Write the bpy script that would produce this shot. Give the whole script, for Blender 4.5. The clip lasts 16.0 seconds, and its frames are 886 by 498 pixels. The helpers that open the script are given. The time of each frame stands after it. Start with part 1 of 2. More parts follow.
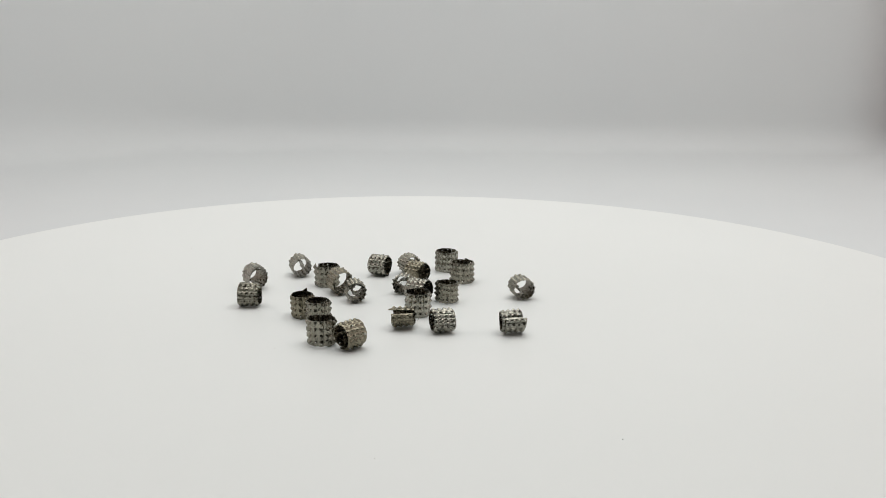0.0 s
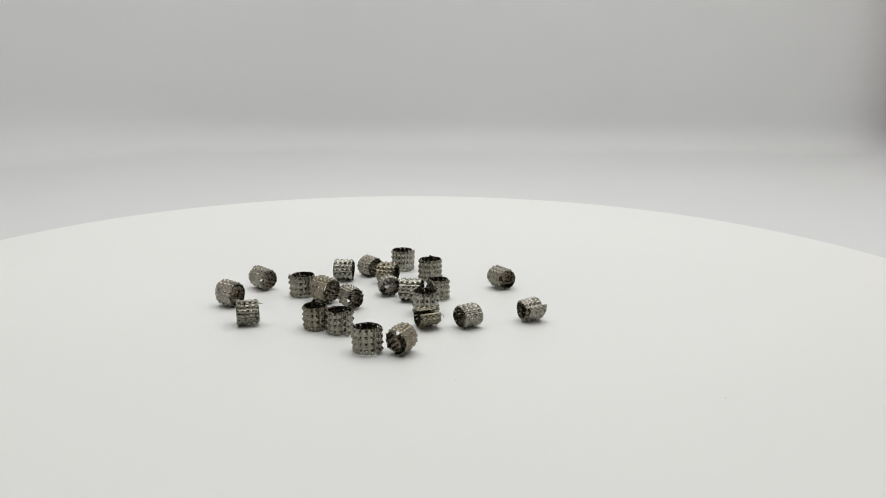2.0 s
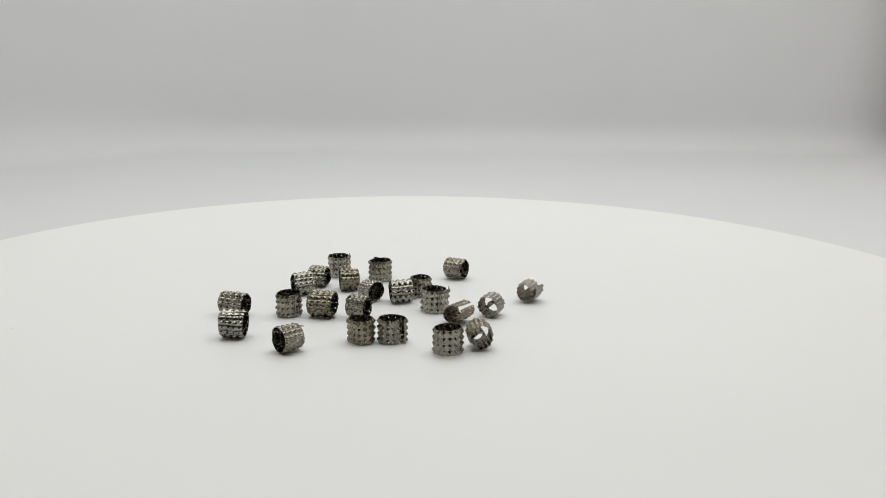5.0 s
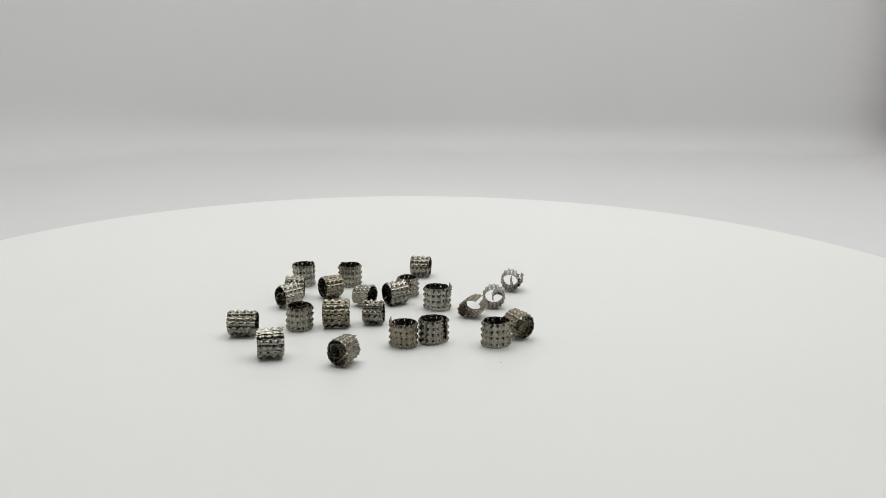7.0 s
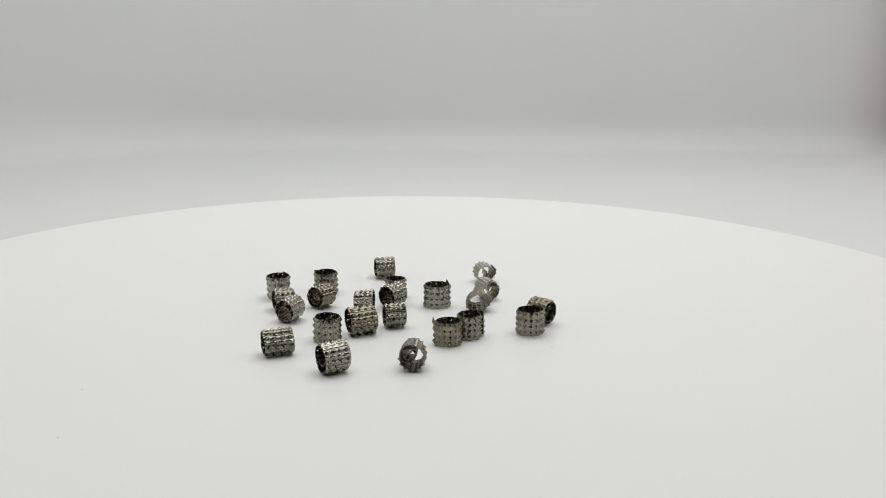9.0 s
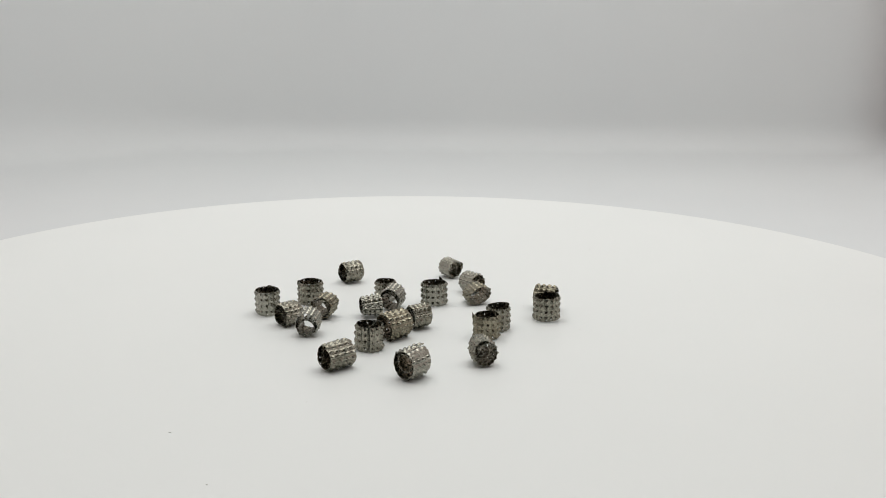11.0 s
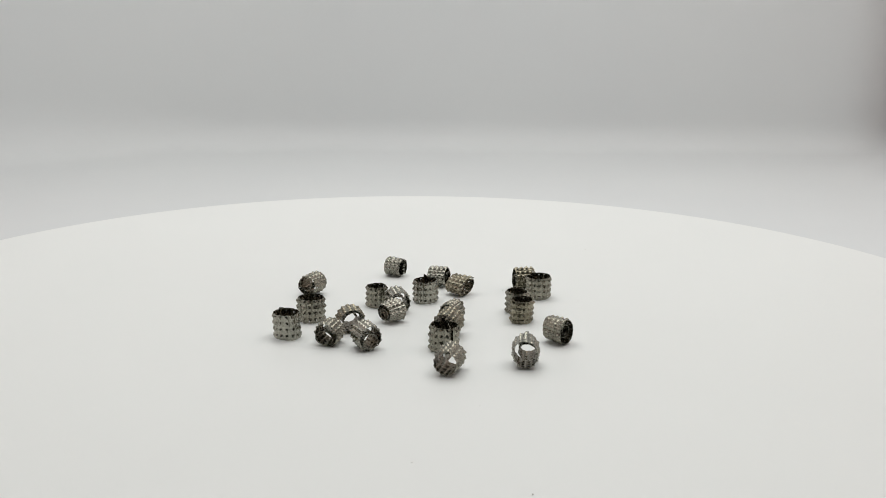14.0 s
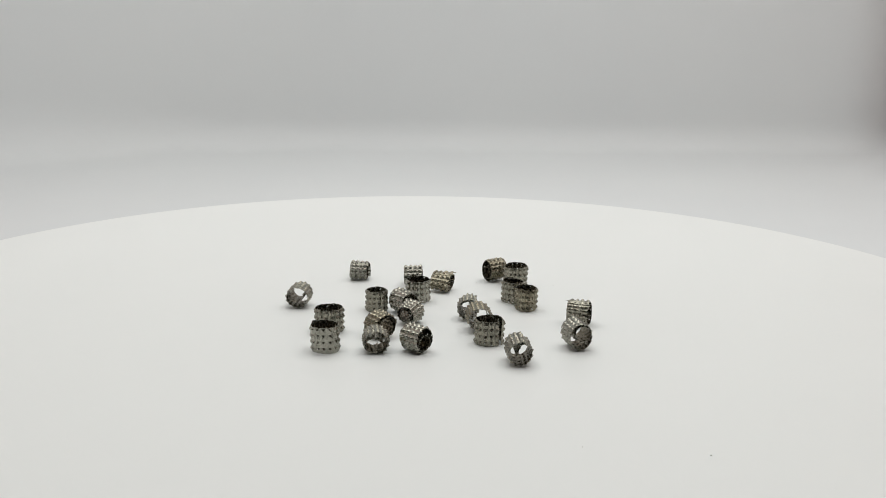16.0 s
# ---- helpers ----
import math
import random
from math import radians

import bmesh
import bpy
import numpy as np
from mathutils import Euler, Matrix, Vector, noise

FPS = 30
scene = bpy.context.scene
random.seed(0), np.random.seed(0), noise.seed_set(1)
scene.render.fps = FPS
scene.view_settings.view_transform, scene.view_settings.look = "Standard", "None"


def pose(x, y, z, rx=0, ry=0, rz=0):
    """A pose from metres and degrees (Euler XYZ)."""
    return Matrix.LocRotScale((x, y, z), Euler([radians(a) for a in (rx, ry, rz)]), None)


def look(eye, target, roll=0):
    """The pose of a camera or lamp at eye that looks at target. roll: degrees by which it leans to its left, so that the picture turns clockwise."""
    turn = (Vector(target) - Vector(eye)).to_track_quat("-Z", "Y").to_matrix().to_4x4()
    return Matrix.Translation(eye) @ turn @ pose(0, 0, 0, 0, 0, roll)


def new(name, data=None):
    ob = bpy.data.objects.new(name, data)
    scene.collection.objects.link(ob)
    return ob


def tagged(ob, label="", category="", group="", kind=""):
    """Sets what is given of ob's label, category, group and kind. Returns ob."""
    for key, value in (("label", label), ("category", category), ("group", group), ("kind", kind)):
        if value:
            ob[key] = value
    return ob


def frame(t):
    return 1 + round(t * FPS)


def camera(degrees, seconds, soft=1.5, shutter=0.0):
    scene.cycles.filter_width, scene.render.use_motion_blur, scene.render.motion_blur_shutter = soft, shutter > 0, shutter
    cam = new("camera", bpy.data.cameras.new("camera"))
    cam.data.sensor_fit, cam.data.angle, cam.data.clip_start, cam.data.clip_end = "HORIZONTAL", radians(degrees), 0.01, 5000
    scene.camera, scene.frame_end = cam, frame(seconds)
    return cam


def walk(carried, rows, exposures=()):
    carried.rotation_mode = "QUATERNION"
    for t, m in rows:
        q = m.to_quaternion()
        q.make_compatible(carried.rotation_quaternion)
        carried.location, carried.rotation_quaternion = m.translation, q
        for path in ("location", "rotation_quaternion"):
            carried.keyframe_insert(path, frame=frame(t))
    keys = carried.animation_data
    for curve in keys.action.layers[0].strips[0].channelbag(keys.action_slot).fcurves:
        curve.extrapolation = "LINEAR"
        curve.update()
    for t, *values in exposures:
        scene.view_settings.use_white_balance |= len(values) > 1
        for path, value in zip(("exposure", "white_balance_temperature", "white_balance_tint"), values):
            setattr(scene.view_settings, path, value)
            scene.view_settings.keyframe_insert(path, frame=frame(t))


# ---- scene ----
# ---- camera: fixed on its stand, before the open front of the light tent ----
S = 0.0864                       # eye height over the platter
EYE = (0.10561 * S, -3.13554 * S, S)
TILT, ROLL, RATE, SECONDS = 13.8715, 0.438, 10.1423, 16.0
cam = camera(53.86, SECONDS, soft=0.72)
aim = (EYE[0], EYE[1] + math.cos(radians(TILT)), EYE[2] - math.sin(radians(TILT)))
walk(cam, [(0, look(EYE, aim, ROLL)), (SECONDS, look(EYE, aim, ROLL))], exposures=[(0, 0.0), (SECONDS, 0.0)])

# ---- light: a dim room, LED panels in the roof of the tent ----
world = bpy.data.worlds.new("room_air")
scene.world = world
world.use_nodes = True
world.node_tree.nodes["Background"].inputs[0].default_value = (0.9, 0.95, 1.0, 1)
world.node_tree.nodes["Background"].inputs[1].default_value = 0.02


def led_panel(name, x, y, z, w, d, watts, colour):
    lamp = bpy.data.lights.new(name, "AREA")
    lamp.shape, lamp.size, lamp.size_y, lamp.energy, lamp.color = "RECTANGLE", w, d, watts, colour
    ob = new(name, lamp)
    ob.matrix_world = pose(x, y, z)
    return ob


led_panel("led_panel_lamp", 0.05, 0.155, 0.715, 0.86, 0.78, 4.82, (0.965, 1.0, 0.982))


# ---- materials ----
def material(name):
    m = bpy.data.materials.new(name)
    m.use_nodes = True
    nt = m.node_tree
    return m, nt, nt.nodes["Principled BSDF"]


def noise_node(nt, scale, detail=4.0, rough=0.55, coords="Object"):
    tex = nt.nodes.new("ShaderNodeTexNoise")
    tex.inputs["Scale"].default_value, tex.inputs["Detail"].default_value = scale, detail
    tex.inputs["Roughness"].default_value = rough
    co = nt.nodes.new("ShaderNodeTexCoord")
    nt.links.new(co.outputs[coords], tex.inputs["Vector"])
    return tex


def ramp(nt, source, stops):
    r = nt.nodes.new("ShaderNodeValToRGB")
    while len(r.color_ramp.elements) < len(stops):
        r.color_ramp.elements.new(0.5)
    for e, (at, c) in zip(r.color_ramp.elements, stops):
        e.position, e.color = at, (*c, 1)
    nt.links.new(source, r.inputs["Fac"])
    return r


def bump(nt, b, source, strength, distance):
    n = nt.nodes.new("ShaderNodeBump")
    n.inputs["Strength"].default_value, n.inputs["Distance"].default_value = strength, distance
    nt.links.new(source, n.inputs["Height"])
    nt.links.new(n.outputs["Normal"], b.inputs["Normal"])


def steel(name, light, dark, rough):
    """Rolled sheet steel: oily tarnish in patches, fine grain."""
    m, nt, b = material(name)
    b.inputs["Metallic"].default_value = 1.0
    patch = noise_node(nt, 330, 5, 0.65)
    c = ramp(nt, patch.outputs["Fac"], [(0.30, dark), (0.70, light)])
    nt.links.new(c.outputs["Color"], b.inputs["Base Color"])
    fine = noise_node(nt, 1500, 2)
    r = ramp(nt, fine.outputs["Fac"], [(0.3, (rough - 0.05,) * 3), (0.75, (rough + 0.08,) * 3)])
    nt.links.new(r.outputs["Color"], b.inputs["Roughness"])
    bump(nt, b, fine.outputs["Fac"], 0.16, 0.00006)
    return m


def matt_white(name, colour, second, scale, rough, bump_size, bump_strength=0.15):
    m, nt, b = material(name)
    n = noise_node(nt, scale, 6)
    c = ramp(nt, n.outputs["Fac"], [(0.3, second), (0.7, colour)])
    nt.links.new(c.outputs["Color"], b.inputs["Base Color"])
    b.inputs["Roughness"].default_value = rough
    f = noise_node(nt, scale * 60, 3)
    bump(nt, b, f.outputs["Fac"], bump_strength, bump_size)
    return m


STEEL = steel("bright_sheet_steel", (0.378, 0.363, 0.302), (0.212, 0.202, 0.162), 0.26)
STEEL_WARM = steel("straw_tarnished_steel", (0.342, 0.315, 0.24), (0.188, 0.170, 0.122), 0.27)
STEEL_GREY = steel("grey_sheet_steel", (0.43, 0.422, 0.365), (0.26, 0.253, 0.214), 0.24)
# inner side of every sheet and spike: darker and browner than the outer
INNER = steel("brown_inner_face", (0.25, 0.222, 0.172), (0.15, 0.13, 0.098), 0.26)
PLATTER_WHITE = matt_white("white_lacquered_platter", (0.835, 0.845, 0.828), (0.82, 0.83, 0.813), 9, 0.42, 0.0002, 0.03)
SWEEP_WHITE = matt_white("white_matt_backdrop_sheet", (0.72, 0.735, 0.735), (0.70, 0.715, 0.72), 4, 0.75, 0.0004)
TENT_WHITE = matt_white("white_tent_cloth", (0.85, 0.76, 0.745), (0.81, 0.72, 0.71), 6, 0.85, 0.0004)
ROOM_GREY = matt_white("grey_room_plaster", (0.30, 0.29, 0.28), (0.26, 0.25, 0.24), 2, 0.9, 0.001)
BLACK_PLASTIC = matt_white("black_plastic", (0.03, 0.03, 0.03), (0.02, 0.02, 0.02), 20, 0.5, 0.0003)
DUST = matt_white("grey_dust", (0.68, 0.67, 0.64), (0.56, 0.55, 0.52), 900, 0.9, 0.0001)


def mesh_of(name, bm, mat, smooth=False):
    """mat: one material, or a pair for the two sides of a sheet."""
    me = bpy.data.meshes.new(name)
    bmesh.ops.recalc_face_normals(bm, faces=bm.faces)
    bm.to_mesh(me)
    bm.free()
    for m in mat if isinstance(mat, tuple) else (mat,):
        me.materials.append(m)
    for p in me.polygons:
        p.use_smooth = smooth
    return me


def part(name, bm, mat, parent, label="", smooth=False):
    ob = new(name, mesh_of(name, bm, mat, smooth))
    ob.parent = parent
    return tagged(ob, label) if label else ob


def slab(x0, x1, y0, y1, z0, z1):
    bm = bmesh.new()
    bmesh.ops.create_cube(bm, size=1, matrix=Matrix.Translation(((x0 + x1) / 2, (y0 + y1) / 2, (z0 + z1) / 2)) @ Matrix.Diagonal((x1 - x0, y1 - y0, z1 - z0, 1)))
    return bm


def lathe(profile, steps=160):
    """A closed solid of revolution round z; the profile runs from axis to axis."""
    bm = bmesh.new()
    rows = []
    for r, z in profile:
        if r == 0:
            rows.append([bm.verts.new((0, 0, z))])
        else:
            rows.append([bm.verts.new((r * math.cos(math.tau * k / steps), r * math.sin(math.tau * k / steps), z)) for k in range(steps)])
    for a, b in zip(rows, rows[1:]):
        for k in range(steps):
            j = (k + 1) % steps
            if len(a) == 1:
                bm.faces.new((a[0], b[k], b[j]))
            elif len(b) == 1:
                bm.faces.new((a[k], a[j], b[0]))
            else:
                bm.faces.new((a[k], a[j], b[j], b[k]))
    return bm


# ---- the light tent and the room round it ----
FLOOR_Z, TENT_X, TENT_TOP, BACK_Y, FRONT_Y, CURVE = -0.045, 0.555, 0.74, 0.75, -0.33, 0.042


def back_of(x):
    """The cloth bellies forward towards its west corner, and rolls back into the east one."""
    return BACK_Y - 1.1 * max(0.0, -x - 0.10) ** 2 + 5.5 * max(0.0, x - 0.465) ** 2


def sweep(reach, steps=40):
    """A curve that leaves the floor flat and ends upright, its bend coming on and fading softly."""
    y = z = 0.0
    line = [(0.0, 0.0)]
    for j in range(steps):
        s = (j + 0.5) / steps
        a = math.pi / 2 * s * s * (3 - 2 * s)
        y, z = y + math.cos(a) / steps, z + math.sin(a) / steps
        line.append((y, z))
    k = reach / y
    return [(y * k, z * k) for y, z in line]


def backdrop():
    """One sheet: flat under the turntable, swept up in a curve, then upright to the roof."""
    bm = bmesh.new()
    layers = []
    for drop in (0.0, 0.002):
        grid = []
        for k in range(81):
            x = -TENT_X + 0.003 + (2 * TENT_X - 0.006) * k / 80
            reach = CURVE + 0.3 * max(0.0, -x - 0.1) ** 2
            bend = sweep(reach)
            y1, top = back_of(x) - reach, FLOOR_Z + bend[-1][1]
            line = [(FRONT_Y + (y1 - FRONT_Y) * j / 12, FLOOR_Z) for j in range(12)]
            line += [(y1 + y, FLOOR_Z + z) for y, z in bend]
            line += [(y1 + reach, top + (TENT_TOP - 0.002 - top) * j / 8) for j in range(1, 9)]
            grid.append([bm.verts.new((x, y + drop, z - drop)) for y, z in line])
        for a, c in zip(grid, grid[1:]):
            for j in range(len(a) - 1):
                bm.faces.new((a[j], c[j], c[j + 1], a[j + 1]))
        layers.append(grid)
    ob = new("backdrop", mesh_of("backdrop", bm, SWEEP_WHITE, True))
    return tagged(ob, "seamless white backdrop sheet swept up behind the turntable", "backdrop", kind="structure")


def tent_wall(name, box, mat, label, category="wall"):
    ob = new(name, mesh_of(name, slab(*box), mat))
    return tagged(ob, label, category, kind="structure")


backdrop()
tent_wall("wall_west", (-TENT_X - 0.01, -TENT_X, FRONT_Y, BACK_Y + 0.06, FLOOR_Z - 0.01, TENT_TOP), TENT_WHITE, "white cloth side of the light tent")
tent_wall("wall_east", (TENT_X, TENT_X + 0.01, FRONT_Y, BACK_Y + 0.06, FLOOR_Z - 0.01, TENT_TOP), TENT_WHITE, "white cloth side of the light tent")
tent_wall("wall_north", (-TENT_X, TENT_X, BACK_Y + 0.062, BACK_Y + 0.07, FLOOR_Z - 0.01, TENT_TOP), TENT_WHITE, "white cloth back of the light tent")
tent_wall("ceiling", (-TENT_X - 0.01, TENT_X + 0.01, FRONT_Y, BACK_Y + 0.07, TENT_TOP, TENT_TOP + 0.01), TENT_WHITE, "white cloth roof of the light tent", "ceiling")
tent_wall("floor", (-1.8, 1.8, -2.2, 1.6, FLOOR_Z - 0.03, FLOOR_Z - 0.012), ROOM_GREY, "grey table and floor under the light tent", "floor")
for side, box in (("wall_room_west", (-1.82, -1.8, -2.2, 1.6, -0.1, 1.7)), ("wall_room_east", (1.8, 1.82, -2.2, 1.6, -0.1, 1.7)),
                  ("wall_room_south", (-1.8, 1.8, -2.22, -2.2, -0.1, 1.7)), ("wall_room_north", (-1.8, 1.8, 1.6, 1.62, -0.1, 1.7))):
    tent_wall(side, box, ROOM_GREY, "plain grey plaster wall of the dim room")
tent_wall("ceiling_room", (-1.8, 1.8, -2.2, 1.6, 1.7, 1.72), ROOM_GREY, "plain grey plaster ceiling of the dim room", "ceiling")

# ---- the turntable ----
RADIUS = 0.2
turntable = tagged(new("turntable"), "white turntable, its round lacquered platter slowly turning", "turntable")
part("base", lathe([(0, FLOOR_Z), (0.075, FLOOR_Z), (0.08, FLOOR_Z + 0.004), (0.08, -0.012), (0.02, -0.012), (0.02, -0.005), (0, -0.005)], 64), BLACK_PLASTIC, turntable, "low black drum under the platter")
platter = part("platter", lathe([(0, -0.005), (RADIUS - 0.0015, -0.005), (RADIUS - 0.0015, 0), (0, 0)], 256), PLATTER_WHITE, turntable, "round white lacquered platter")
part("rim", lathe([(RADIUS - 0.0015, -0.005), (RADIUS - 0.0003, -0.005), (RADIUS, -0.0045), (RADIUS, -0.0006), (RADIUS - 0.0003, -0.0001), (RADIUS - 0.0006, -0.00002), (RADIUS - 0.0015, -0.00002), (RADIUS - 0.0015, -0.005)], 256), PLATTER_WHITE, platter, "thin white edge band")

# ---- the packing rings ----
THICK = 0.00010


def rolled_ring(n, turn, inner, outer, length, rows, pitch, seed, oval, cone, climb, tip, mirror):
    """The strip's column corners, walked facet by facet, and a function that lays a point
    (column, along 0..1, height 0..1, outward metres) on the rolled sheet."""
    turns, wear = [], random.Random(seed + 50)
    for i in range(n):
        a = turn * (1.05 - 0.10 * i / n)
        if i < len(inner):
            a = turn * inner[i]
        if n - i <= len(outer):
            a = turn * outer[len(outer) - (n - i)]
        turns.append(radians(a * wear.uniform(0.86, 1.14) if i >= len(inner) else a * wear.uniform(0.6, 1.4)))
    p, h, corners, heads = Vector((0, 0)), 0.0, [Vector((0, 0))], []
    for i in range(n):
        heads.append(h)
        p = p + pitch * Vector((math.cos(h), math.sin(h)))
        corners.append(p.copy())
        h += turns[i]
    lo, hi = len(inner), n - len(outer)
    body = corners[lo:min(hi + 1, lo + round(360 / turn))]
    xs, ys = [c.x for c in body], [c.y for c in body]
    mid = Vector(((max(xs) + min(xs)) / 2, (max(ys) + min(ys)) / 2))
    # the seam, the outer end of the strip, looks along +x
    end = corners[hi] - mid
    swing = Matrix.Rotation(-math.atan2(end.y, end.x), 2)

    def lay(i, s, u, out):
        h = heads[i]
        q = corners[i] + s * pitch * Vector((math.cos(h), math.sin(h)))
        if s in (0.0, 1.0):
            k = i + int(s)
            h = (heads[max(k - 1, 0)] + heads[min(k, n - 1)]) / 2
        q = q + out * Vector((math.sin(h), -math.cos(h)))
        # a bent corner of the outer end: the top one, or with a negative tip the bottom one
        e = (u if tip > 0 else 1 - u) if i == n - 1 else 0.0
        q = q + abs(tip) * s * max(0.0, e - 0.35) * Vector((math.sin(h), -math.cos(h)))
        q = swing @ (q - mid)
        z = (u - 0.5) * length + climb * (i + s - n / 2)
        z += 2.0 * tip * s * max(0.0, e - 0.5)
        f = 1 + cone * (u - 0.5)
        v = Vector((q.x * f * (1 + oval), mirror * q.y * f * (1 - oval), z))
        at = Vector((seed * 7.3, seed * 3.1, 0))
        return v + 0.00024 * noise.noise_vector(v * 190 + at) + 0.00007 * noise.noise_vector(v * 640 + at)
    return lay


def shell(lay, points, faces, thick):
    """A thin sheet from points (column, along, height, outward): lighter steel outside, darker brown inside, closed at
    its edges.
    """
    bm = bmesh.new()
    out = [bm.verts.new(lay(i, s, u, o)) for i, s, u, o in points]
    back = [bm.verts.new(lay(i, s, u, o - thick)) for i, s, u, o in points]
    used = {}
    for f in faces:
        bm.faces.new([out[k] for k in f])
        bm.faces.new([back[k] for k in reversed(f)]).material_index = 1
        for a, c in zip(f, f[1:] + f[:1]):
            used[(a, c)] = True
    for a, c in list(used):
        if (c, a) not in used:
            rim = bm.faces.new((out[c], out[a], back[a], back[c]))
            for e in rim.edges:
                e.smooth = False
    return bm


def ring_sheet(lay, i0, i1, rows, wear):
    """Columns i0 to i1 of the sheet, with a square opening under each spike."""
    us = [0.0]
    for k in range(rows):
        us += [(k + 0.15) / rows, (k + 0.85) / rows]
    us.append(1.0)
    cols = [(i, s, -0.00017 if s == 0 else 0.00011 if s in (0.25, 0.75) else -0.00003) for i in range(i0, i1) for s in (0.0, 0.08, 0.25, 0.75, 0.92)]
    cols.append((i1 - 1, 1.0, -0.00017))
    points, faces, m = [], [], len(us)
    for i, s, o in cols:
        for k, u in enumerate(us):
            worn = 0.025 * wear.random() if k in (0, m - 1) else 0.0
            points.append((i, s, u + (worn if k == 0 else -worn), o))
    for c in range(len(cols) - 1):
        for k in range(m - 1):
            if not (cols[c][1] == 0.25 and k % 2 == 1):
                faces.append([c * m + k, (c + 1) * m + k, (c + 1) * m + k + 1, c * m + k + 1])
    return shell(lay, points, faces, THICK)


def punched_spike(lay, i, k, rows, tall, wear):
    """One hollow punched spike with a small tear below its tip."""
    hgt = tall * wear.uniform(0.85, 1.12)
    ds, du = wear.uniform(-0.05, 0.05), wear.uniform(-0.08, 0.08)
    ring = ((-0.9, -0.92), (0, -1.0), (0.9, -0.92), (1.02, 0), (0.9, 0.92), (0, 1.0), (-0.9, 0.92), (-1.02, 0))
    points = []
    # a flared foot, straight flanks and a blunt, slightly bent tip
    for wide, rise in ((1.0, 0.0), (0.88, 0.17), (0.55, 0.55), (0.16, 0.94)):
        points += [(0.5 + ds * rise + 0.36 * wide * a, 0.5 + du * rise + 0.46 * wide * c, max(0.0001, hgt * rise)) for a, c in ring]
    points += [(0.5 + ds, 0.5 + du, hgt)]
    faces = [[8 * r + e, 8 * r + (e + 1) % 8, 8 * r + 8 + (e + 1) % 8, 8 * r + 8 + e] for r in range(3) for e in range(8)]
    torn = wear.choice((0, 1, 2, 3, 4, 5, 6, 7, -1))
    if torn >= 0:
        faces.pop(16 + torn)
    faces += [[24 + e, 24 + (e + 1) % 8, 32] for e in range(8) if e != torn]
    return shell(lay, [(i, s, (k + u) / rows, o) for s, u, o in points], faces, THICK * 0.7)


RINGS = []


def packing_ring(x, y, stand, angle, seam, label, mat, n=15, turn=25.5, inner=(), outer=(0.8,), length=6.8, rows=4, pitch=1.58,
                 oval=0.02, cone=0.0, climb=0.0, tip=0.0, spike=0.68, lean=0.0, mirror=1):
    """x, y: its middle on the platter, in eye heights; stand: upright, or lying with its axis along angle;
    seam: where the outer end of the strip lies (upright: compass angle; lying: turned from the top);
    mirror: -1 for a strip rolled the other way. Sizes in mm."""
    seed = len(RINGS) + 1
    wear = random.Random(seed)
    lay = rolled_ring(n, turn, inner, outer, length / 1000, rows, pitch / 1000, seed, oval, cone, climb / 1000, tip / 1000, mirror)
    ring = new("packing_ring")
    ring.empty_display_size = 0.004
    a, b = len(inner), n - len(outer)
    pieces = [("rolled_sheet", a, b)]
    if a:
        pieces.append(("inner_curl", 0, a))
    if b < n:
        pieces.append(("end_flap", b, n))
    for name, i0, i1 in pieces:
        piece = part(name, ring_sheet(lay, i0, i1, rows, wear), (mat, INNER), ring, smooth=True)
        for i in range(i0, i1):
            for k in range(rows):
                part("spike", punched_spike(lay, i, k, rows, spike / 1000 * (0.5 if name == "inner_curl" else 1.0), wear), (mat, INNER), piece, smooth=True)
    if stand:
        m = pose(0, 0, 0, lean, 0, 0) @ pose(0, 0, 0, 0, 0, seam)
    else:
        g = radians(angle)
        u, up = Vector((math.cos(g), math.sin(g), math.sin(radians(lean)))).normalized(), Vector((0, 0, 1))
        s = u.cross(up).normalized()
        up = s.cross(u)
        m = Matrix((up, s, u)).transposed()
        if m.determinant() < 0:
            m = Matrix((up, -s, u)).transposed()
            seam = -seam
        m = m.to_4x4() @ pose(0, 0, 0, 0, 0, seam)
    low = min((m @ v.co).z for o in ring.children_recursive for v in o.data.vertices)
    turned = Matrix.Translation((x * S, y * S, -low - (0.00012 if stand else 0.0))) @ m
    ring.matrix_world = turned
    tagged(ring, label, "packing ring", "metal packing rings on the turntable")
    RINGS.append((ring, turned))
    return ring


R = packing_ring
COIL = (1.6, 1.5, 1.45, 1.4, 1.4, 1.35, 1.3, 1.3, 1.25, 1.2, 1.15)   # a second, tighter turn inside
TIGHT = (2.7, 2.4, 2.1, 1.9, 1.7, 1.55, 1.45, 1.4, 1.35, 1.3, 1.25, 1.2)  # the same, wound up to its middle
# from the rim of the group inward and round again
R(-0.648, 0.240, False, -57, -10, "grey steel packing ring on its side, strip end curled inside", STEEL_GREY, inner=COIL, n=25, outer=(0.6,), tip=0.5, turn=24.5, length=7.2, pitch=1.48)
R(-0.618, -0.003, False, -6, -32, "steel packing ring on its side with a lifted strip end", STEEL, inner=(2.4, 2.2, 2.0, 1.6, 1.5, 1.45, 1.4, 1.4, 1.35, 1.3, 1.3, 1.25, 1.2, 1.15), n=29, outer=(0.7, 0.45), tip=1.2, length=6.8, cone=-0.1, pitch=1.32)
R(-0.499, 0.430, False, -69, 0, "steel packing ring on its side, strip end hanging inside", STEEL, inner=(0.3, 0.5, 3.2), n=18, length=8.4, turn=24.5, pitch=1.36)
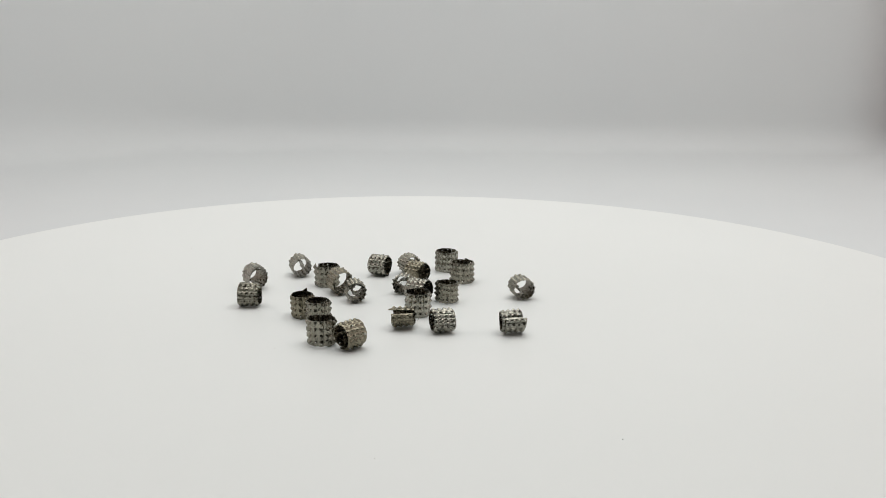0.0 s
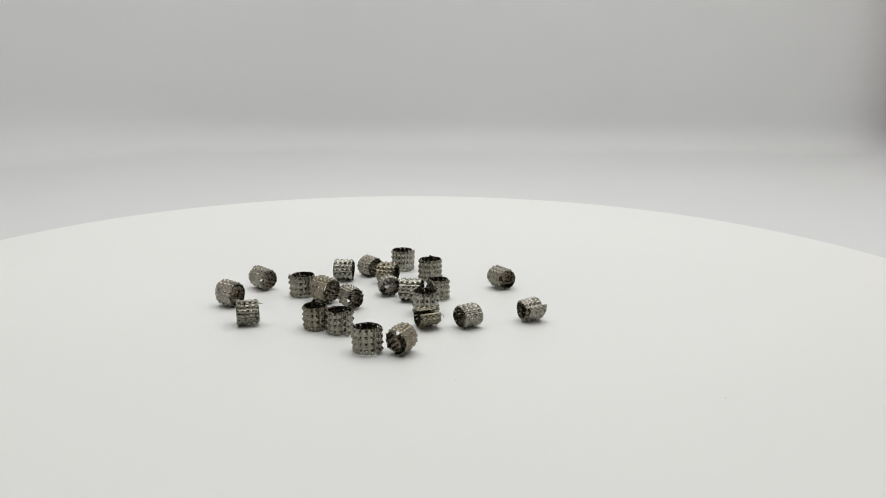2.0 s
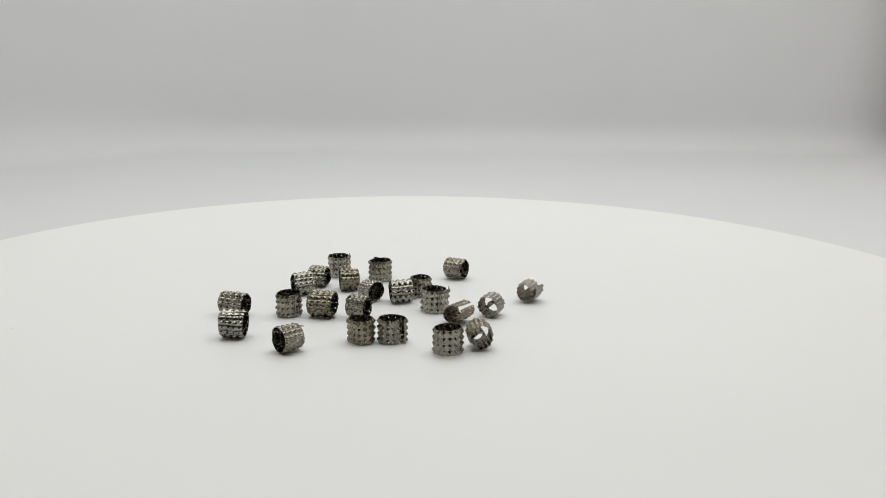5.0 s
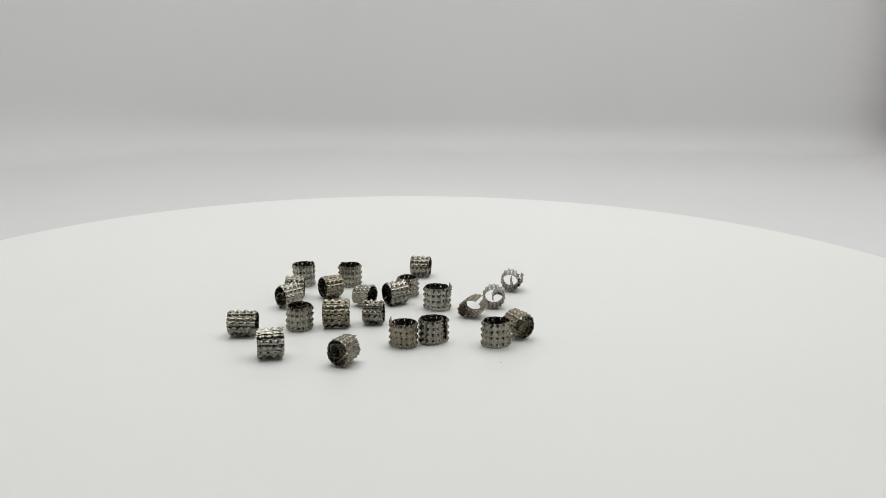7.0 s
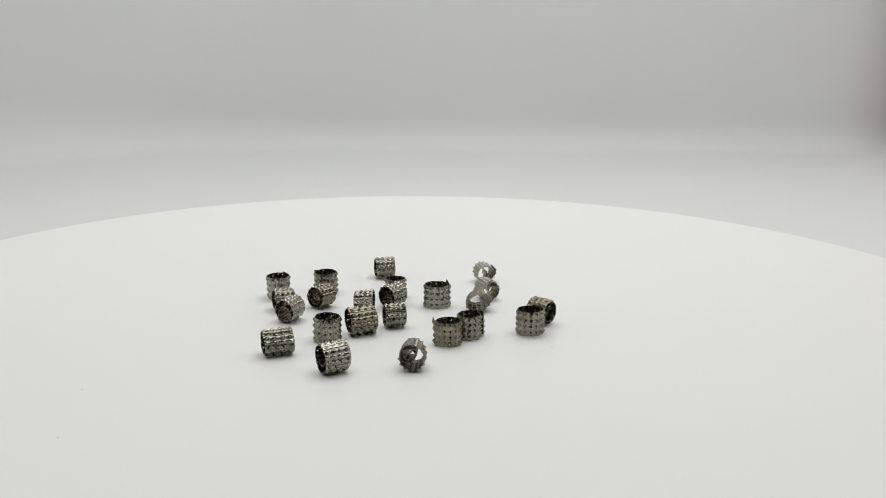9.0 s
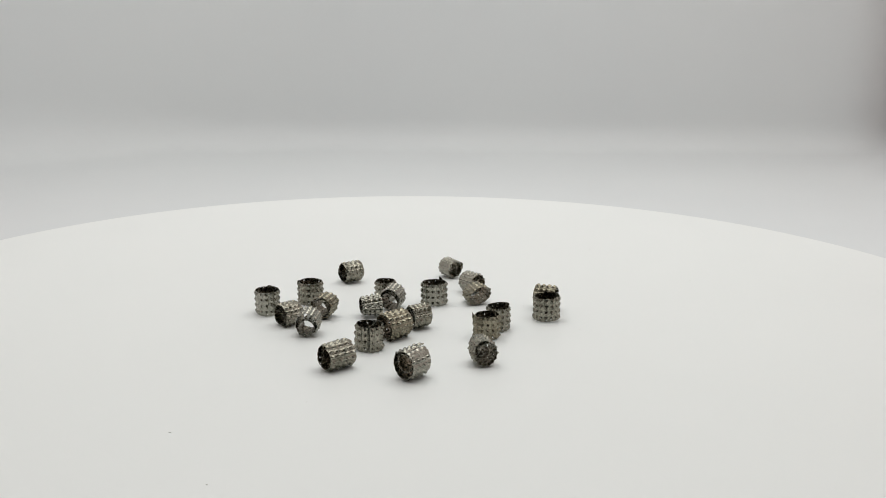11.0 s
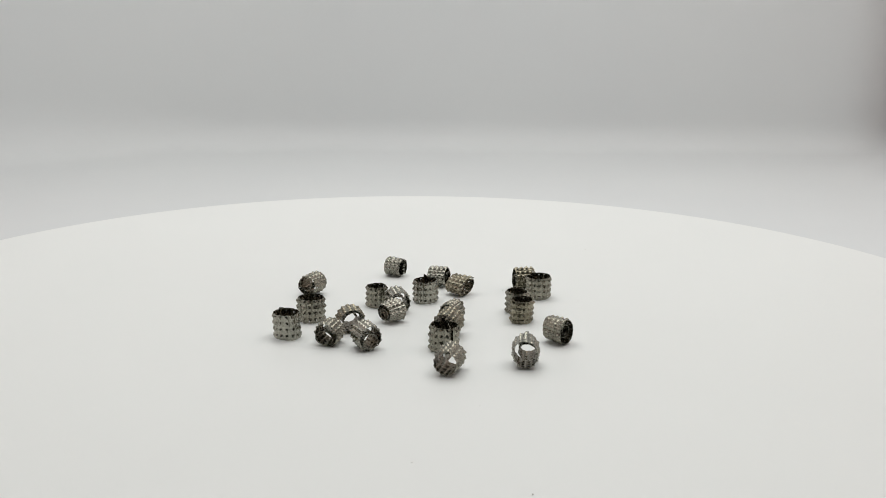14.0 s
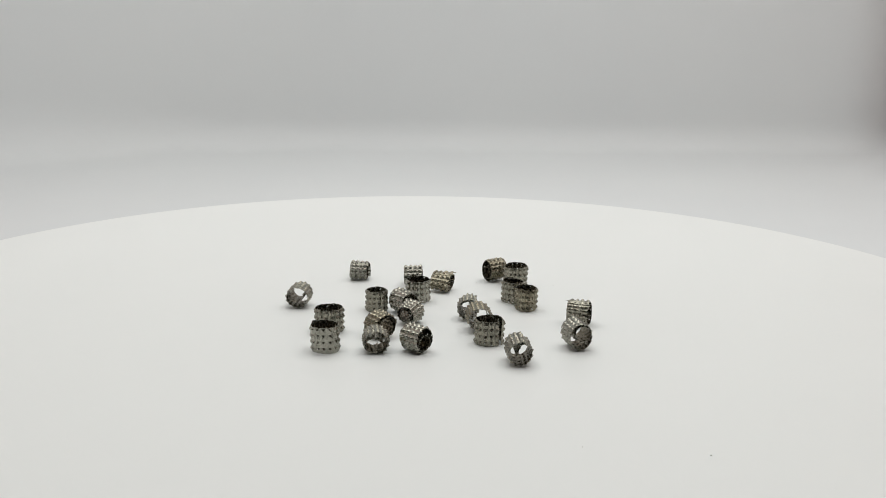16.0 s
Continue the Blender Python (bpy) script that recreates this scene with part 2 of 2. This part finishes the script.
R(-0.365, 0.286, True, 0, 210, "upright steel packing ring with an oval mouth", STEEL, inner=(0.2, 0.3, 0.3, 3.2), n=18, outer=(0.5, 0.3), mirror=-1, oval=0.03, tip=0.4, length=7.4, turn=24.5, pitch=1.66)
R(-0.301, 0.178, False, -67, 130, "straw-tarnished steel packing ring lying on its side", STEEL_WARM, n=18, inner=(1.3, 1.2), length=8.2, turn=24, outer=(0.5, 0.4), tip=0.5, pitch=1.50)
R(-0.230, 0.067, False, -75, 30, "steel packing ring on its side with a curled end", STEEL, inner=COIL, n=25, length=6.4, pitch=1.32)
R(-0.162, 0.441, False, -24, 200, "bright steel packing ring on its side, loosely rolled", STEEL_GREY, inner=COIL, n=25, length=6.8, pitch=1.48)
R(-0.039, 0.482, False, -66, 120, "steel packing ring on its side with a flared end", STEEL, inner=COIL, outer=(0.9, 0.7), n=26, length=6.4, pitch=1.34)
R(0.0, 0.347, False, -37, 60, "straw-tarnished steel packing ring on its side", STEEL_WARM, length=6.5, inner=COIL, n=25)
R(0.119, 0.528, True, 0, -60, "upright grey steel packing ring with a lifted seam", STEEL_GREY, outer=(0.5, 0.5), length=7.7, n=16, turn=24.5, pitch=1.65, oval=-0.045, spike=0.52)
R(0.183, 0.350, True, 0, 30, "upright steel packing ring with a raised corner", STEEL, outer=(0.6, 0.5), length=7.5, tip=0.4, n=16, pitch=1.68)
R(-0.048, 0.186, False, -93, 100, "small bright steel packing ring on its side", STEEL_GREY, length=6.4, inner=COIL, outer=(0.3, 0.2), n=26, cone=0.25, pitch=1.22)
R(0.014, 0.080, False, -35, 150, "bright steel packing ring lying on its side", STEEL_GREY, length=7.2, inner=TIGHT, n=26, pitch=1.5)
R(0.124, 0.075, True, 0, 160, "upright steel packing ring, tightly rolled", STEEL, length=6.8, pitch=1.52, inner=(1.4, 1.3), n=17)
R(0.015, -0.082, True, 0, -65, "upright bright steel packing ring with a torn corner", STEEL_GREY, length=7.5, tip=0.7, n=16, pitch=1.74)
R(-0.402, -0.116, True, 0, 98, "upright dark steel packing ring with a sharp raised corner", STEEL_WARM, length=7.2, tip=0.9, outer=(0.8,), n=16, mirror=-1)
R(-0.336, -0.189, True, 0, -55, "upright dark steel packing ring with an open seam", STEEL, length=7.2, outer=(0.0,), n=16, mirror=-1, pitch=1.52)
R(-0.294, -0.401, True, 0, -33, "upright steel packing ring with a vertical seam", STEEL, length=7.5, outer=(0.0,), turn=24.5, n=16, pitch=1.68, climb=-0.03, mirror=-1)
R(-0.193, -0.451, False, 46, 170, "steel packing ring on its side beside an upright one", STEEL_WARM, length=6.9, inner=(0.5, 0.6, 3.2, 1.6, 1.5, 1.4, 1.3), n=22, outer=(1.1,), pitch=1.46)
opened = R(-0.031, -0.239, False, -2, -22, "flattened steel packing ring on its side, gap upward", STEEL_WARM, n=13, oval=-0.17, length=6.8, outer=(1.5, 1.5), tip=-1.0, cone=-0.1, lean=4, pitch=1.40)
R(0.105, -0.279, False, 17, 60, "bright steel packing ring on its side, strip end hooked inside", STEEL_GREY, inner=(1.9, 1.9, 1.7, 1.4), n=19, length=6.6, pitch=1.32)
R(0.342, -0.281, False, 192, 214, "bright steel packing ring on its side, end standing off", STEEL_GREY, inner=(0.3, 0.4, 3.0), outer=(0.3, 0.85, 0.95, 1.0), n=21, climb=-0.06, length=6.3, pitch=1.32)
R(0.412, 0.130, False, -78, 60, "steel packing ring on its side, set apart", STEEL, length=7.1, inner=COIL, n=25, pitch=1.5)


def curled_burr(ring, x, y, z, r):
    """A hair of torn steel, bent to a loop at the ring's end; its place is given on the platter."""
    bm, back, hoops = bmesh.new(), ring.matrix_world.inverted(), []
    for k in range(15):
        a = math.tau * k / 17 - 1.2
        c = Vector((x + r * math.cos(a), y - 0.0004 + 0.00006 * k, z + r * math.sin(a)))
        out, side = Vector((math.cos(a), 0, math.sin(a))), Vector((0, 1, 0))
        hoops.append([bm.verts.new(back @ (c + 0.00007 * (math.cos(e) * out + math.sin(e) * side))) for e in (0, math.tau / 4, math.tau / 2, 3 * math.tau / 4)])
    for a, b in zip(hoops, hoops[1:]):
        for e in range(4):
            bm.faces.new((a[e], a[(e + 1) % 4], b[(e + 1) % 4], b[e]))
    bm.faces.new(hoops[0])
    bm.faces.new(hoops[-1][::-1])
    return part("curled_burr", bm, STEEL, ring, "torn hair of steel bent to a loop")


bpy.context.view_layer.update()
curled_burr(opened, -0.031 * S + 0.0040, -0.239 * S - 0.0016, 0.0036, 0.0006)


# ---- dust on the platter ----
SPECKS = []


def dust_speck(x, y, size, long):
    bm = bmesh.new()
    bmesh.ops.create_icosphere(bm, subdivisions=1, radius=size, matrix=Matrix.Diagonal((long, 1, 0.5, 1)))
    rnd = random.Random(len(SPECKS))
    for v in bm.verts:
        v.co *= rnd.uniform(0.75, 1.2)
    low = min(v.co.z for v in bm.verts)
    ob = new("dust_speck", mesh_of("dust_speck", bm, DUST))
    tagged(ob, "tiny grey dust speck lying on the white platter", "dust", "dust specks on the platter")
    m = pose(x * S, y * S, -low, 0, 0, rnd.uniform(0, 180))
    ob.matrix_world = m
    SPECKS.append((ob, m))


for spot in ((-1.090, 0.890, 0.00020, 1.3), (0.567, -1.095, 0.00020, 1.2), (-0.440, -0.458, 0.00010, 4.0), (-0.110, -0.720, 0.00010, 2.5), (-0.056, -1.209, 0.00014, 1.5),
             (-0.783, 0.946, 0.00014, 2.0), (-0.133, -0.392, 0.00016, 1.0), (-0.717, 0.575, 0.00009, 2.0), (0.026, 0.011, 0.00016, 1.0)):
    dust_speck(*spot)


def motions():
    """The platter turns at one speed, and all that lies on it goes round with it."""
    times = [0, 0.1, 0.25] + [k * 0.25 for k in range(2, 64)] + [15.9, 16.0]
    for thing, m in [(platter, Matrix())] + RINGS + SPECKS:
        walk(thing, [(t, pose(0, 0, 0, 0, 0, RATE * t) @ m) for t in times])


motions()
